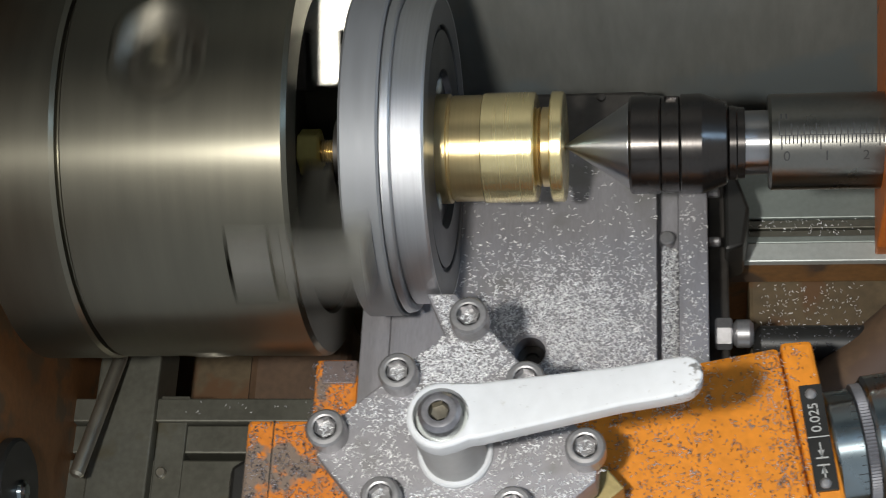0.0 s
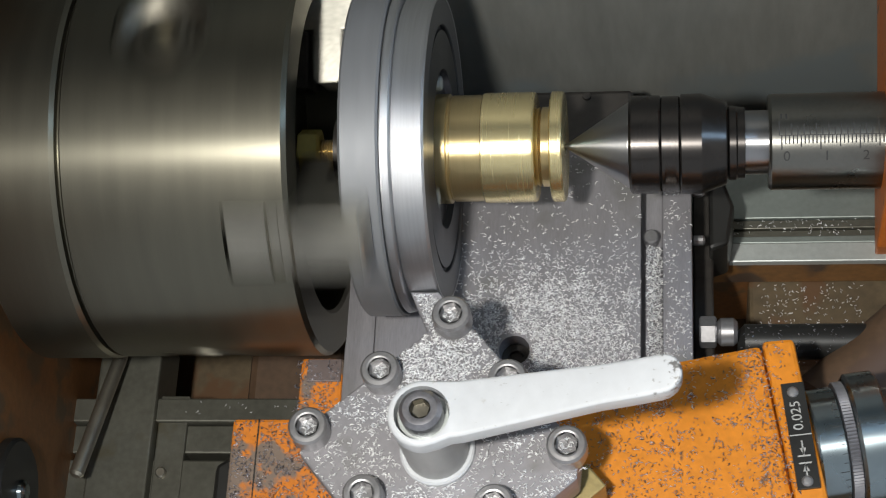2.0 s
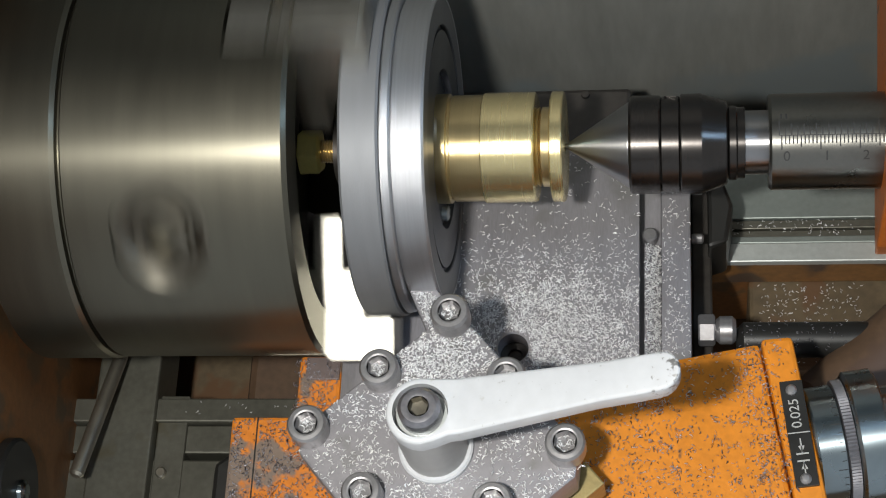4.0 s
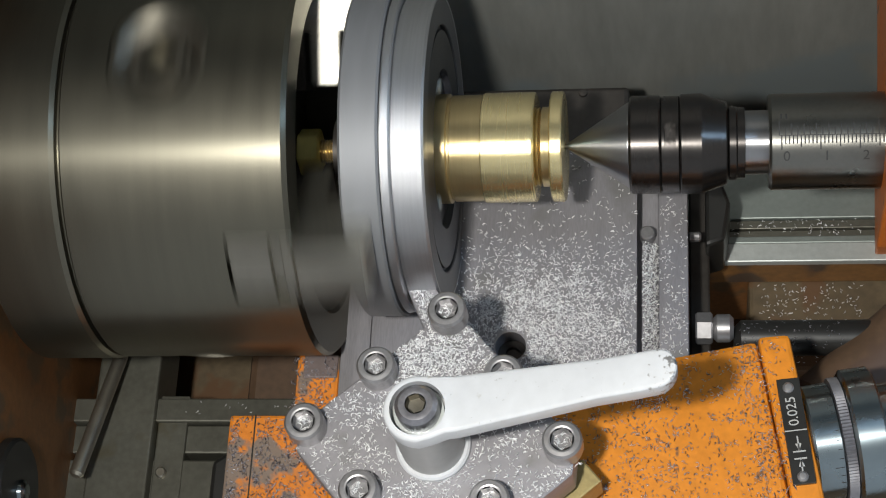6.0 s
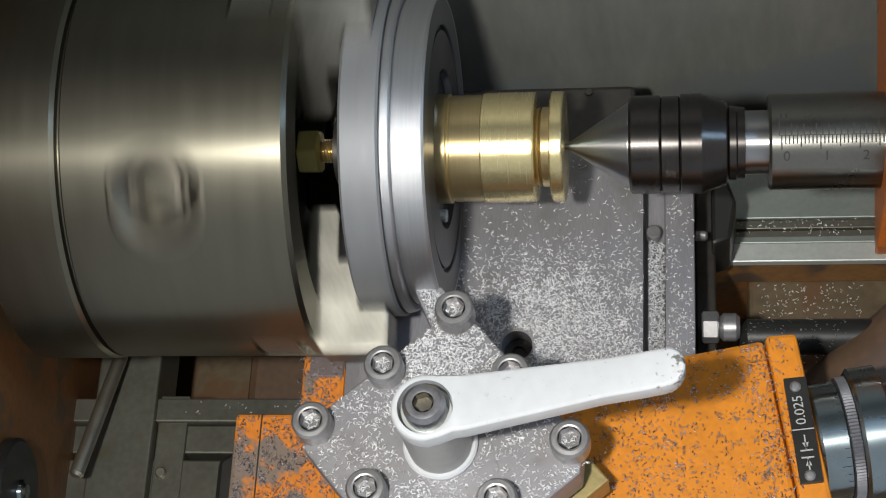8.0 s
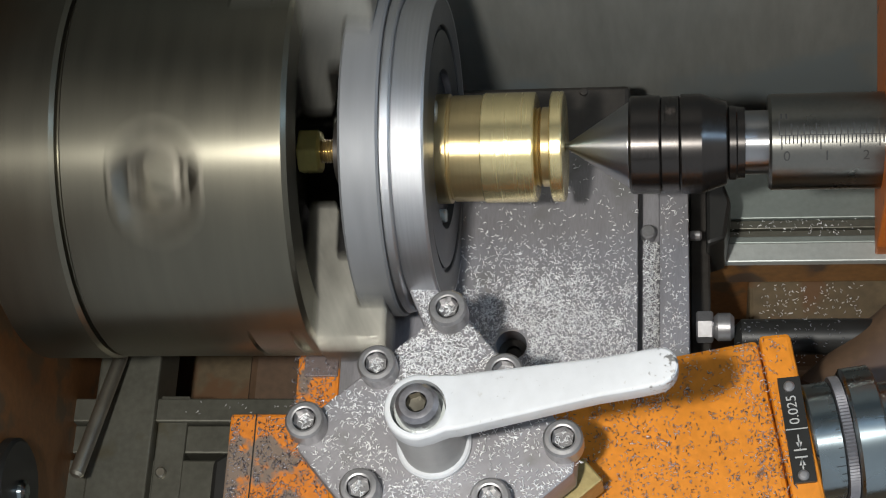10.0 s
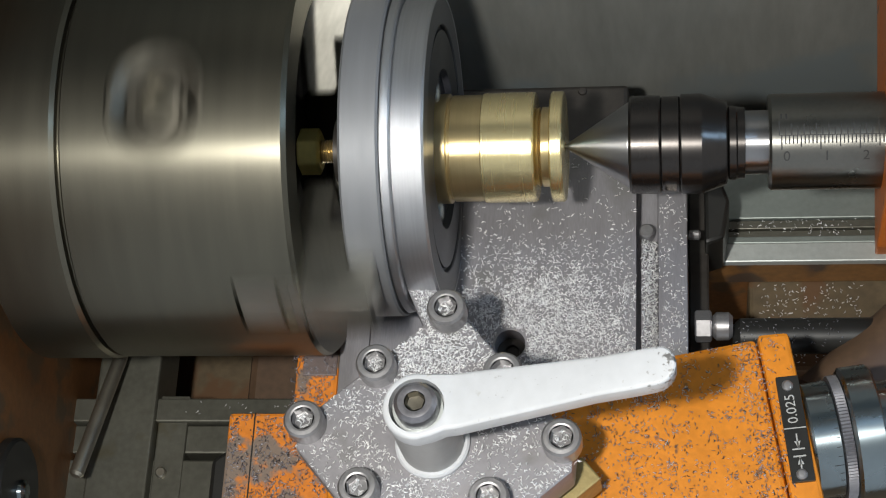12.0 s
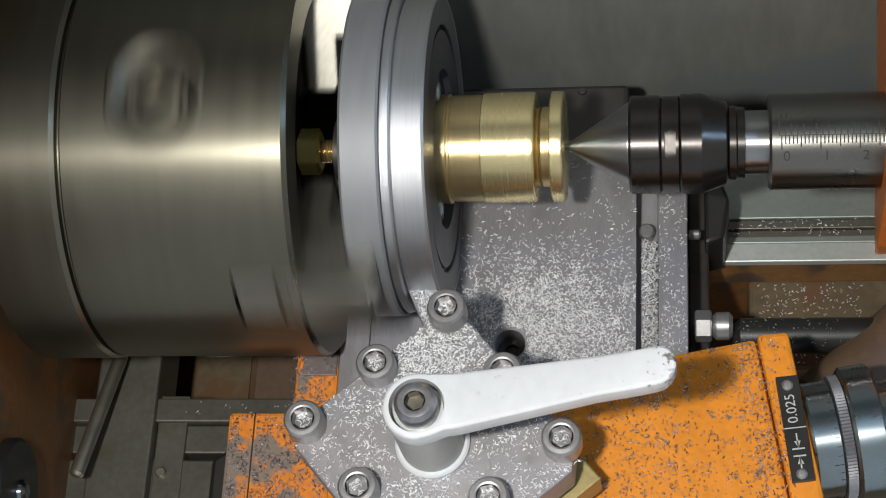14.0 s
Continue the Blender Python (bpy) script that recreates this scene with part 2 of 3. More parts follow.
def carve(ob, cutters):
    """Cuts the given meshes out of ob for good."""
    for bm in cutters:
        cutter = part("cutter", bm, DARK_STEEL)
        cutter.parent, cutter.location = ob.parent, ob.location
        mod = ob.modifiers.new("cut", "BOOLEAN")
        mod.operation, mod.solver, mod.object = "DIFFERENCE", "EXACT", cutter
        graph = bpy.context.evaluated_depsgraph_get()
        graph.update()
        me = bpy.data.meshes.new_from_object(ob.evaluated_get(graph))
        ob.modifiers.clear()
        ob.data = me
        bpy.data.objects.remove(cutter)
    bm = bmesh.new()
    bm.from_mesh(ob.data)
    for edge in bm.edges:
        edge.smooth = len(edge.link_faces) == 2 and edge.calc_face_angle(0) < radians(30)
    bm.to_mesh(ob.data)
    bm.free()
    return ob


def about_x(deg):
    return Matrix.Rotation(radians(deg), 4, "X")


# ---- headstock, bed, tray and panel ----
def build_setting():
    part("wall_back", box(-330, 260, 62, 66, -140, 330, 0.8), WALL)
    tagged(bpy.data.objects["wall_back"], "grey painted sheet-metal splash panel behind the lathe", "splash guard", kind="structure")
    part("floor_tray", box(-330, 260, -230, 62, -134, -128, 0.5), TRAY)
    tagged(bpy.data.objects["floor_tray"], "rusty brown chip tray scattered with swarf", "chip tray", kind="structure")


def build_bed():
    bed = thing("lathe_bed", "oily ground steel lathe bed on an orange casting toned dark for shade", "lathe bed", (0, 0, -128))
    dz = Vector((0, 0, 128)) * MM

    def bp(name, bm, mat, label=""):
        ob = part(name, bm, mat, bed, label)
        ob.location = dz
        return ob
    # rear way with its stepped guide and painted side
    bp("rear_way", box(-95, 240, -1.2, 5.1, -78, -75, 0.4), BED, "bright ground steel way")
    bp("way_edge", box(-95, 240, 5.2, 7.6, -86, -75.5, 0.4), BED_FLAT)
    bp("rear_step", box(-95, 240, 7.65, 10.4, -88, -77.4, 0.3), BED_DULL)
    bp("rear_step", box(-95, 240, 10.5, 13.4, -88, -76.3, 0.3), BED_DULL)
    bp("rear_flat", box(-95, 240, 13.5, 44, -90, -75.2, 0.4), BED_FLAT, "greenish ground steel flat")
    bp("way_side", box(-95, 240, -0.7, 5.1, -92, -78.1, 0.5), RUST, "rusty brown painted side")
    bp("rear_web", box(-95, 240, 1.5, 42, -128, -92.1, 1), ORANGE_SHADED, "stained orange painted web toned dark for shade")
    # front way left of the carriage, cut by a long slot
    bp("front_way", box(-260, -60, -53, -45.3, -90, -75, 0.6), BED_DULL)
    bp("front_ledge", box(-260, -60, -62.2, -53.1, -90, -78, 0.6), BED_DULL)
    bp("front_way_lower", box(-260, -60, -92, -64.6, -96, -77, 0.6), BED_DULL)
    bp("front_web", box(-260, -60, -90, -46.5, -128, -90.1, 1), ORANGE_SHADED)
    bp("bed_bridge", box(-186, -166.5, -140, -25, -92, -72.5, 0.8), BED_DULL, "flat grey bridge plate across the bed")
    bp("bridge_edge", box(-166.3, -157.0, -140, -44, -92, -76.5, 0.5), BED_DULL)
    for x, y in ((-163.4, -69), (-163.4, -50), (-140, -72)):
        bp("bed_screw", upright([(-77.2, 1.7), (-75.6, 1.7), (-75.2, 1.3), (-75.2, 0)], 20, (x, y, 0)), ROD, "small slotted bed screw")
    bp("bed_crossweb", box(-145, -112, -45, -8, -128, -97, 3), BRACKET, "rust-brown cast web between the ways")
    bp("bed_crossweb", box(15, 80, -30, 1.3, -128, -93, 1.5), TRAY)


def build_bracket():
    br = thing("feed_bracket", "grimy brown cast feed bracket beside the bed", "bracket", (50, -30, -128))
    arm = part("arm", bar((31, -59, -57), (92, -4, -57), 11.5, 48), BRACKET, br)
    foot = part("foot", prism([(44, -50), (52, -40), (84, -10), (90, -14), (90, -52)], -127.9, -62, 3), BRACKET, br)
    for ob in (arm, foot):
        ob.location = Vector((-50, 30, 128)) * MM


def build_headstock():
    hs = thing("headstock", "stained orange painted lathe headstock casting toned dark for shade", "headstock", (-240, 0, -128))

    def hp(name, bm, mat, label=""):
        ob = part(name, bm, mat, hs, label)
        ob.location = Vector((240, 0, 128)) * MM
        return ob
    hp("casting", prism([(-330, -150), (-197, -150), (-193, -140), (-193, 61.5), (-330, 61.5)], -127.9, 95, 3), ORANGE_SHADED)
    hp("spindle_nose", turned([(-195, 0), (-195, 30), (-184, 30), (-184, 0)], 48), DARK_STEEL)
    rod = thing("clamp_rod", "plain round steel clamp rod beside the chuck", "rod", (-181, -48, -68))
    ob = part("rod", bar((-177, -34, -66), (-183.5, -76, -58), 2.2), ROD, rod)
    ob.location = Vector((181, 48, 68)) * MM
    knob = thing("control_knob", "black control knob with a chrome cap on the headstock", "knob", (-193, -89, -31))
    part("grip", turned([(0.1, 0), (0.1, 14.2), (0.8, 15), (3.4, 15), (4.2, 14), (4.4, 4), (4.4, 0)], 48), BLACK, knob)
    part("cap", turned([(4.5, 0), (4.5, 3.4), (5.6, 3.2), (6.3, 2), (6.5, 0)], 24), CHROME, knob, "small chrome cap")


# ---- turning parts ----
def build_chuck():
    chuck = thing("lathe_chuck", "turned steel three-jaw lathe chuck, spinning", "lathe chuck")
    body = part("body", turned([(-159.1, 0), (-159.1, 55.7), (-158.5, 56.6), (-101.9, 56.6), (-100.7, 55.6), (-100.7, 45), (-101.5, 44),
                                (-117, 44), (-117, 0)], 160), CHUCK, chuck)
    cuts = []
    for k in range(3):
        cuts.append(box(-118.2, -95, -7.2, 7.2, 14, 70, m=about_x(120 * k)))
        own = upright([(0, 0), (0, 13), (30, 13), (30, 0)], 40, (-134.5, 0, 50))
        bmesh.ops.transform(own, matrix=about_x(60 + 120 * k), verts=own.verts)
        cuts.append(own)
    carve(body, cuts)
    part("backplate", turned([(-183, 0), (-183, 54), (-181, 57), (-161.4, 57), (-160.2, 56.3), (-159.9, 54.8), (-159.2, 54.8), (-159.2, 0)], 128), CHUCK, chuck)
    for k in range(3):
        # stepped outside jaw with a toothed foot in its slot
        prof = [(-117.6, 33), (-104.3, 33), (-104.3, 19.5), (-103.3, 18.3), (-97.2, 18.3), (-96.2, 19.5), (-96.2, 33), (-90.3, 33), (-90.3, 46.2), (-82.2, 46.2), (-82.2, 57.2), (-83.2, 58.2), (-100, 58.2), (-100.6, 57.2), (-101.2, 55.9), (-104, 55.9), (-104, 53.9), (-107, 53.9), (-107, 55.9), (-117.6, 55.9)]
        own = prism(prof, -6.9, 6.9, 0.35, m=about_x(120 * k) @ Matrix(((1, 0, 0, 0), (0, 0, 1, 0), (0, 1, 0, 0), (0, 0, 0, 1))))
        jaw = part("jaw", own, JAW, chuck, "ground steel stepped jaw")
        # the outer faces take a darker tone than the flanks
        jaw.data.materials.append(JAW_OUTER)
        for face in jaw.data.polygons:
            if math.hypot(face.center.y, face.center.z) > 53.5 * MM and abs(face.normal.x) < 0.5 and abs(face.normal.dot(Vector((0, face.center.y, face.center.z)).normalized())) > 0.6:
                face.material_index = 1
        part("jaw_guide", box(-117.8, -106, -6.4, 6.4, 17, 32.8, 0.4, m=about_x(120 * k)), DARK_STEEL, jaw)
        own = upright([(50.0, 12.7), (55.6, 12.7), (55.6, 11.6), (52.6, 8.0), (52.6, 6.9), (54.8, 6.5), (55.0, 5.0), (54.4, 4.7), (48, 4.5), (48, 0)], 40, (-134.5, 0, 0))
        bmesh.ops.transform(own, matrix=about_x(60 + 120 * k), verts=own.verts)
        pin = part("pinion", own, PINION, chuck, "round key socket")
        own = box(-137.5, -131.5, -3, 3, 47, 49.4, m=about_x(60 + 120 * k))
        part("key_socket", own, DARK_STEEL, pin)
    return chuck


def build_workpiece():
    work = thing("workpiece_disc", "grey metal flanged disc with a freshly turned shiny rim, spinning", "workpiece")
    part("flange", turned([(-89.9, 20), (-89.9, 45.2), (-89.2, 45.9), (-80.2, 45.9), (-79.6, 45.4), (-79.6, 20)], 160), DISC_RAW, work)
    part("rim", turned([(-79.5, 20), (-79.5, 43.9), (-79.1, 43.9), (-78.9, 45.0), (-77.3, 44.6), (-76.9, 44.1), (-76.9, 41.8), (-76.5, 41.8), (-76.4, 42.6), (-69.1, 42.4), (-68.5, 41.9), (-68.5, 41.3), (-76, 41.0), (-76, 20)], 160), DISC_CUT, work, "freshly cut bright rim")
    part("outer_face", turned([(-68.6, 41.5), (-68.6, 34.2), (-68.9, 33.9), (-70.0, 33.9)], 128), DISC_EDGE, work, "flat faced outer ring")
    # face coloured darker than the rim to stand for its shade
    part("face", turned([(-70.0, 34.0), (-70.0, 32.8), (-68.9, 32.6), (-68.8, 22), (-70.6, 21.4), (-70.6, 10)], 128), DISC_FACE, work, "faced front toned dark for shade, inside a ring groove")
    for k in range(3):
        own = turned([(-70.7, 0), (-70.7, 1.9), (-69.0, 1.9), (-68.7, 1.6), (-68.7, 0)], 20)
        bmesh.ops.transform(own, matrix=about_x(20 + 120 * k) @ Matrix.Translation((0, 0, 18.4)), verts=own.verts)
        part("face_screw", own, BED, work, "small bright screw head")
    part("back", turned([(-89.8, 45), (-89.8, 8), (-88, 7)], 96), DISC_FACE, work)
    nut = turned([(-109.6, 0), (-109.6, 5.6), (-109.2, 6.5), (-104.0, 6.5), (-103.4, 5.6), (-103.4, 0)], 6)
    bmesh.ops.transform(nut, matrix=about_x(-13), verts=nut.verts)
    part("hex_nut", nut, BRASS_NUT, work, "brass hexagon nut")
    prof = [(-103.5, 2.8)]
    for i in range(18):
        prof += [(-103.4 + 0.75 * i, 3.3), (-103.0 + 0.75 * i, 2.8)]
    part("stud", turned(prof, 32), BRASS_DULL, work, "threaded stud")
    part("washer", turned([(-98.6, 3), (-98.6, 9), (-97.4, 9), (-97.4, 3)], 40), DARK_STEEL, work)
    return work


def build_brass():
    hub = thing("brass_hub", "turned brass hub with grooves and an end flange, spinning", "brass hub")
    part("sleeve", turned([(-72, 0), (-72, 15), (-68.6, 15.1), (-67.0, 15.1), (-66.7, 14.2), (-66.2, 14.2), (-65.9, 14.6), (-57.9, 14.6), (-57.7, 14.6)], 96), BRASS_DULL, hub, "duller brass sleeve")
    part("barrel", turned([(-57.7, 10), (-57.6, 14.9), (-57.4, 15.05), (-43.9, 15.05), (-43.4, 14.6), (-43.4, 10)], 96), BRASS, hub, "bright brass barrel")
    part("neck", turned([(-43.5, 10.2), (-42.5, 10.9), (-42.2, 9.8), (-41.7, 10.9), (-39.5, 10.9), (-39.3, 9.8)], 96), BRASS_DULL, hub)
    part("end_flange", turned([(-39.3, 10), (-39.3, 14.6), (-38.9, 15.05), (-36.2, 15.05), (-35.8, 14.7), (-35.8, 2.0), (-37, 0)], 96), BRASS, hub)
    return hub


def build_centre():
    c = thing("live_centre", "black and bright steel live centre with a conical point, spinning", "live centre")
    part("point", turned([(-36.2, 0), (-36.0, 0.25), (-18.6, 11.6), (-18.4, 11.6), (-18.4, 5)], 96), CENTRE_BRIGHT, c, "bright ground cone")
    part("front_body", turned([(-18.3, 5), (-18.3, 12.6), (-17.6, 13.3), (-10.3, 13.3), (-9.9, 12.9), (-9.9, 5)], 96), CENTRE_DARK, c)
    ring = turned([(-9.8, 5), (-9.8, 12.7), (-9.5, 13.0), (-5.1, 13.0), (-4.8, 12.7), (-4.8, 5)], 96)
    collar = part("collar", ring, CENTRE_DARK, c)
    carve(collar, [box(-8.8, -5.8, -2.4, 2.4, 11.9, 20, m=about_x(k)) for k in (77, 257)])
    part("rear_body", turned([(-4.7, 5), (-4.7, 13.2), (-4.3, 13.5), (1.0, 13.5), (7.4, 11.2), (7.8, 10.6), (7.8, 5)], 96), CENTRE_DARK, c)
    part("rear_ring", turned([(7.9, 5), (7.9, 9.6), (8.3, 10.0), (10.0, 10.0), (10.4, 9.6), (12.3, 9.6), (12.4, 8.9), (12.4, 5)], 96), CENTRE_DARK, c)
    part("shank", turned([(12.4, 0), (12.4, 8.6), (18.7, 8.6), (18.7, 0)], 96), CENTRE_BRIGHT, c)
    return c


def text_mesh(name, body, size, mat, parent, m, depth=0.02, label=""):
    cu = bpy.data.curves.new(name, "FONT")
    cu.body, cu.size, cu.extrude, cu.align_x, cu.align_y = body, size, depth, "CENTER", "CENTER"
    tmp = new(name, cu)
    graph = bpy.context.evaluated_depsgraph_get()
    graph.update()
    me = bpy.data.meshes.new_from_object(tmp.evaluated_get(graph))
    bpy.data.objects.remove(tmp)
    me.transform(Matrix.Scale(MM, 4) @ m)
    me.materials.clear()
    me.materials.append(mat)
    ob = new(name, me)
    ob.parent = parent
    if label:
        ob["label"] = label
    return ob


def build_tailstock():
    ts = thing("tailstock", "orange painted tailstock with a graduated steel quill", "tailstock", (80, 0, -75))
    up = Vector((-80, 0, 75)) * MM

    def tp(name, bm, mat, label="", parent=ts):
        ob = part(name, bm, mat, parent, label)
        if parent is ts:
            ob.location = up
        return ob
    tp("casting", prism([(47.0, -24), (48.0, -8), (50.0, 30), (51.6, 61.5), (130, 61.5), (130, -24)], -17, 17, 1.2), ORANGE_DEEP)
    tp("foot", prism([(52.6, 0.5), (130, 0.5), (130, 43), (54.6, 43)], -74.9, -60.1, 0.6), ORANGE_DEEP)
    tp("web", prism([(53.0, 2), (55.6, 43), (130, 43), (130, 2)], -60, -17.1, 0.8), ORANGE_DEEP)
    quill = tp("quill", turned([(18.5, 0), (18.5, 12.2), (19.2, 12.9), (100, 12.9), (100, 0)], 96), QUILL, "ground steel quill with engraved scales")
    # engraved scales: sixteenths of an inch above the line, millimetres below
    R = 12.9
    face = 20.5

    def tick(x, a0, a1, w):
        bm = bmesh.new()
        n = 4
        for i in range(n + 1):
            a = radians(a0 + (a1 - a0) * i / n)
            for s in (-w / 2, w / 2):
                bm.verts.new((x + s, -(R + 0.03) * math.sin(a), (R + 0.03) * math.cos(a)))
        bm.verts.ensure_lookup_table()
        for i in range(n):
            bm.faces.new([bm.verts[2 * i + k] for k in (0, 1, 3, 2)])
        return tp("graduation", bm, INK, parent=quill)
    tick(35.5, face - 0.5, face + 0.5, 29)
    for i in range(28):
        tick(21.6 + i, face, face + (17 if i % 10 == 0 else 14 if i % 5 == 0 else 10), 0.36)
    for i in range(18):
        tick(21.0 + 1.5875 * i, face - (18 if i % 16 == 0 else 14 if i % 2 == 0 else 9), face, 0.32)
    for ch, x, a in (("0", 22.9, face + 25), ("1", 33.2, face + 25), ("2", 43.2, face + 25)):
        m = about_x(a) @ Matrix.Translation((x, 0, R - 0.02)) @ Matrix.Rotation(0, 4, "Z")
        text_mesh("numeral", ch, 3.8, INK, quill, m, 0.06)
    for x in (21.6, 22.9):
        tick(x, face - 27, face - 20, 0.45)


# ---- carriage ----
def rel(ob, at):
    ob.location = -Vector(at) * MM
    return ob


CARRIAGE = []


def build_carriage():
    at = (-50, -30, -75)
    sl = thing("cross_slide", "grey ground iron cross slide with a T-slot, dusted with chips", "cross slide", at)
    top = part("slide", box(-96.5, 2.4, -125, 20, -58, -38, 0.5), SLIDE, sl)
    carve(top, [box(-12.2, -5.8, -140, 60, -47, -30), box(-88.2, -87.2, -140, 60, -40, -30),
                upright([(-46, 0), (-46, 4.4), (-30, 4.4), (-30, 0)], 40, (-47.6, -45.0, 0))])
    rel(top, at)
    # added dark plug, so that the bore looks as deep in shade as it should
    rel(part("bore_plug", upright([(-46.5, 0), (-46.5, 4.3), (-44.2, 4.3), (-44.2, 2.2), (-45.4, 2.0), (-45.4, 0)], 32, (-47.6, -45.0, 0)), DARK_STEEL, sl, "dark plug added to shade the bore"), at)
    rel(part("slot_strip", box(-10.9, -5.9, -124, 19.5, -47, -43, 0.4), SLIDE, sl), at)
    rel(part("slot_screw", upright([(-43, 2.2), (-39.2, 2.2), (-38.8, 1.8), (-38.8, 0)], 20, (-9.2, -9.5, 0)), BOLT, sl, "small slot screw"), at)
    rel(part("rear_end", box(-90, -15, 20.1, 44, -60, -47, 1.5), DARK_STEEL, sl, "dark lower rear end of the slide"), at)
    rel(part("edge_screw", upright([(-47.2, 1.4), (-46.3, 1.2), (-46.1, 0)], 16, (-29, 41.6, 0)), DARK_STEEL, sl), at)
    # dark strip in place of the shade in the gap right of the slide
    rel(part("gap_strip", box(2.5, 8.5, -60, 30, -75, -60, 0.6), DARK_STEEL, sl, "dark strip standing for the shade in the gap beside the slide"), at)
    rel(part("wiper", prism([(7.4, -8), (13, -6), (15, 6), (11, 18), (7.4, 18)], -74.5, -52, 1.2), BLACK, sl, "black rubber way wiper"), at)
    for y, z in ((-6, -50), (10, -50)):
        rel(part("gib_screw", bar((2.3, y, z), (6.2, y, z), 1.5, 12), BOLT, sl), at)
    hexm = turned([(4.2, 0), (4.2, 4.0), (4.7, 4.6), (8.6, 4.6), (9.1, 4.0), (9.1, 0)], 6)
    bmesh.ops.transform(hexm, matrix=Matrix.Translation((0, -35, -50)), verts=hexm.verts)
    rel(part("hex_bolt", hexm, BOLT, sl, "hexagon head lock bolt"), at)
    rel(part("bolt_collar", bar((9.2, -35, -50), (15, -35, -50), 4.1), BOLT, sl), at)
    rel(part("feed_screw", bar((15, -36.5, -54), (58, -36.5, -54), 5.2), BLACK, sl, "black oily feed shaft"), at)
    CARRIAGE.append(sl)

    at = (-110, -80, -75)
    sd = thing("saddle", "chipped orange painted saddle casting dusted with chips", "saddle", at)
    rel(part("casting", prism([(-109.6, -46), (-97, -46), (-97, -150), (-128, -150), (-128, -64.5), (-109.6, -64.5)], -74.9, -40.5, 1.2), ORANGE_WORN, sd), at)
    rel(part("wear_strip", box(-107.4, -97.5, -53.5, -46.6, -44, -40.1, 0.3), BARE, sd, "bare grey wear strip"), at)
    rel(part("joint", box(-120.4, -120.0, -150, -64.7, -60, -40.3), BLACK, sd), at)
    rel(part("way_cover", prism([(-134, -76), (-128.1, -72), (-128.1, -150), (-134, -150)], -74.8, -48, 1.5), BLACK, sd, "black rubber way cover"), at)
    CARRIAGE.append(sd)

    # compound slide, swung ten degrees
    at = (-20, -90, -38)
    cp = thing("compound_slide", "chipped orange compound slide with a chromed graduated dial", "compound slide", at)
    turn = Matrix.Translation((20.5, -53.4, 0)) @ Matrix.Rotation(radians(9.5), 4, "Z")
    own = prism([(-118, -70), (-118, -4), (-0.3, 0), (-0.3, -70)], -37.9, -13.2, 1.6, m=turn)
    rel(part("body", own, ORANGE, cp), at)
    own = prism([(0, 0.6), (8.2, 0.0), (8.2, -70), (0, -70)], -37.9, -12.2, 1.2, m=turn)
    rel(part("end_plate", own, ORANGE, cp), at)
    lturn = turn @ Matrix.Translation((5.2, -12.6, 0)) @ Matrix.Rotation(radians(-2.6), 4, "Z")
    own = prism([(-2.9, 0), (2.9, 0), (2.9, -28.5), (-2.9, -28.5)], -12.6, -11.1, 0.15, m=lturn)
    lab = rel(part("index_plate", own, BLACK, cp, "black index plate with white figures"), at)
    zt = -11.05
    lt = lturn @ Matrix.Translation((0, 10.6, zt))
    text_mesh("figures", "0.025", 3.6, INK_WHITE, lab, lt @ Matrix.Translation((-0.1, -19.6, 0)) @ Matrix.Rotation(math.pi / 2, 4, "Z"))
    own = box(-2.8, 2.8, -25.0, -24.7, 0, 0.05, m=lt)
    box(-1.6, 1.6, -30.7, -30.3, 0, 0.05, bm=own, m=lt)
    box(-1.6, 1.6, -32.6, -32.2, 0, 0.05, bm=own, m=lt)
    box(-0.18, 0.18, -30.4, -26.4, 0, 0.05, bm=own, m=lt)
    box(-0.18, 0.18, -36.6, -32.5, 0, 0.05, bm=own, m=lt)
    prism([(-0.8, -28.4), (0.8, -28.4), (0, -30.3)], 0, 0.05, bm=own, m=lt)
    prism([(-0.8, -34.6), (0.8, -34.6), (0, -32.6)], 0, 0.05, bm=own, m=lt)
    part("index_lines", own, INK_WHITE, lab)
    for y in (-15.2, -39.2):
        part("rivet", upright([(-11.2, 1.5), (-10.7, 1.4), (-10.3, 0.9), (-10.2, 0)], 20, lturn @ Vector((-0.2, y + 12.6, 0))), BOLT, lab)
    ax = turn @ Matrix.Translation((0, -26.6, -25))
    dial = rel(part("dial_collar", turned([(8.3, 5), (8.3, 14.9), (8.8, 15.3), (15.2, 15.3), (15.5, 14.8), (15.5, 5)], 80), CHROME, cp, "chromed dial collar"), at)
    dial.data.transform(Matrix.Scale(MM, 4) @ ax @ Matrix.Scale(1 / MM, 4))
    for i in range(40):
        own = box(13.9 - (1.2 if i % 5 == 0 else 0), 15.1, -0.09, 0.09, 15.2, 15.36, m=ax @ about_x(9 * i))
        part("graduation", own, INK, dial).location = (0, 0, 0)
    kn = bmesh.new()
    rings = []
    n = 110
    for x, r in ((15.6, 14.2), (15.8, 16.0), (18.3, 16.0), (18.5, 14.2)):
        rings.append([kn.verts.new((x, (r + (0.35 if i % 2 else 0)) * math.sin(math.pi * i / n), (r + (0.35 if i % 2 else 0)) * math.cos(math.pi * i / n))) for i in range(2 * n)])
    for a, b in zip(rings, rings[1:]):
        for i in range(2 * n):
            j = (i + 1) % (2 * n)
            kn.faces.new((a[i], a[j], b[j], b[i]))
    bmesh.ops.transform(kn, matrix=ax, verts=kn.verts)
    rel(part("knurled_ring", kn, DARK_BOLT, cp, "knurled steel ring"), at)
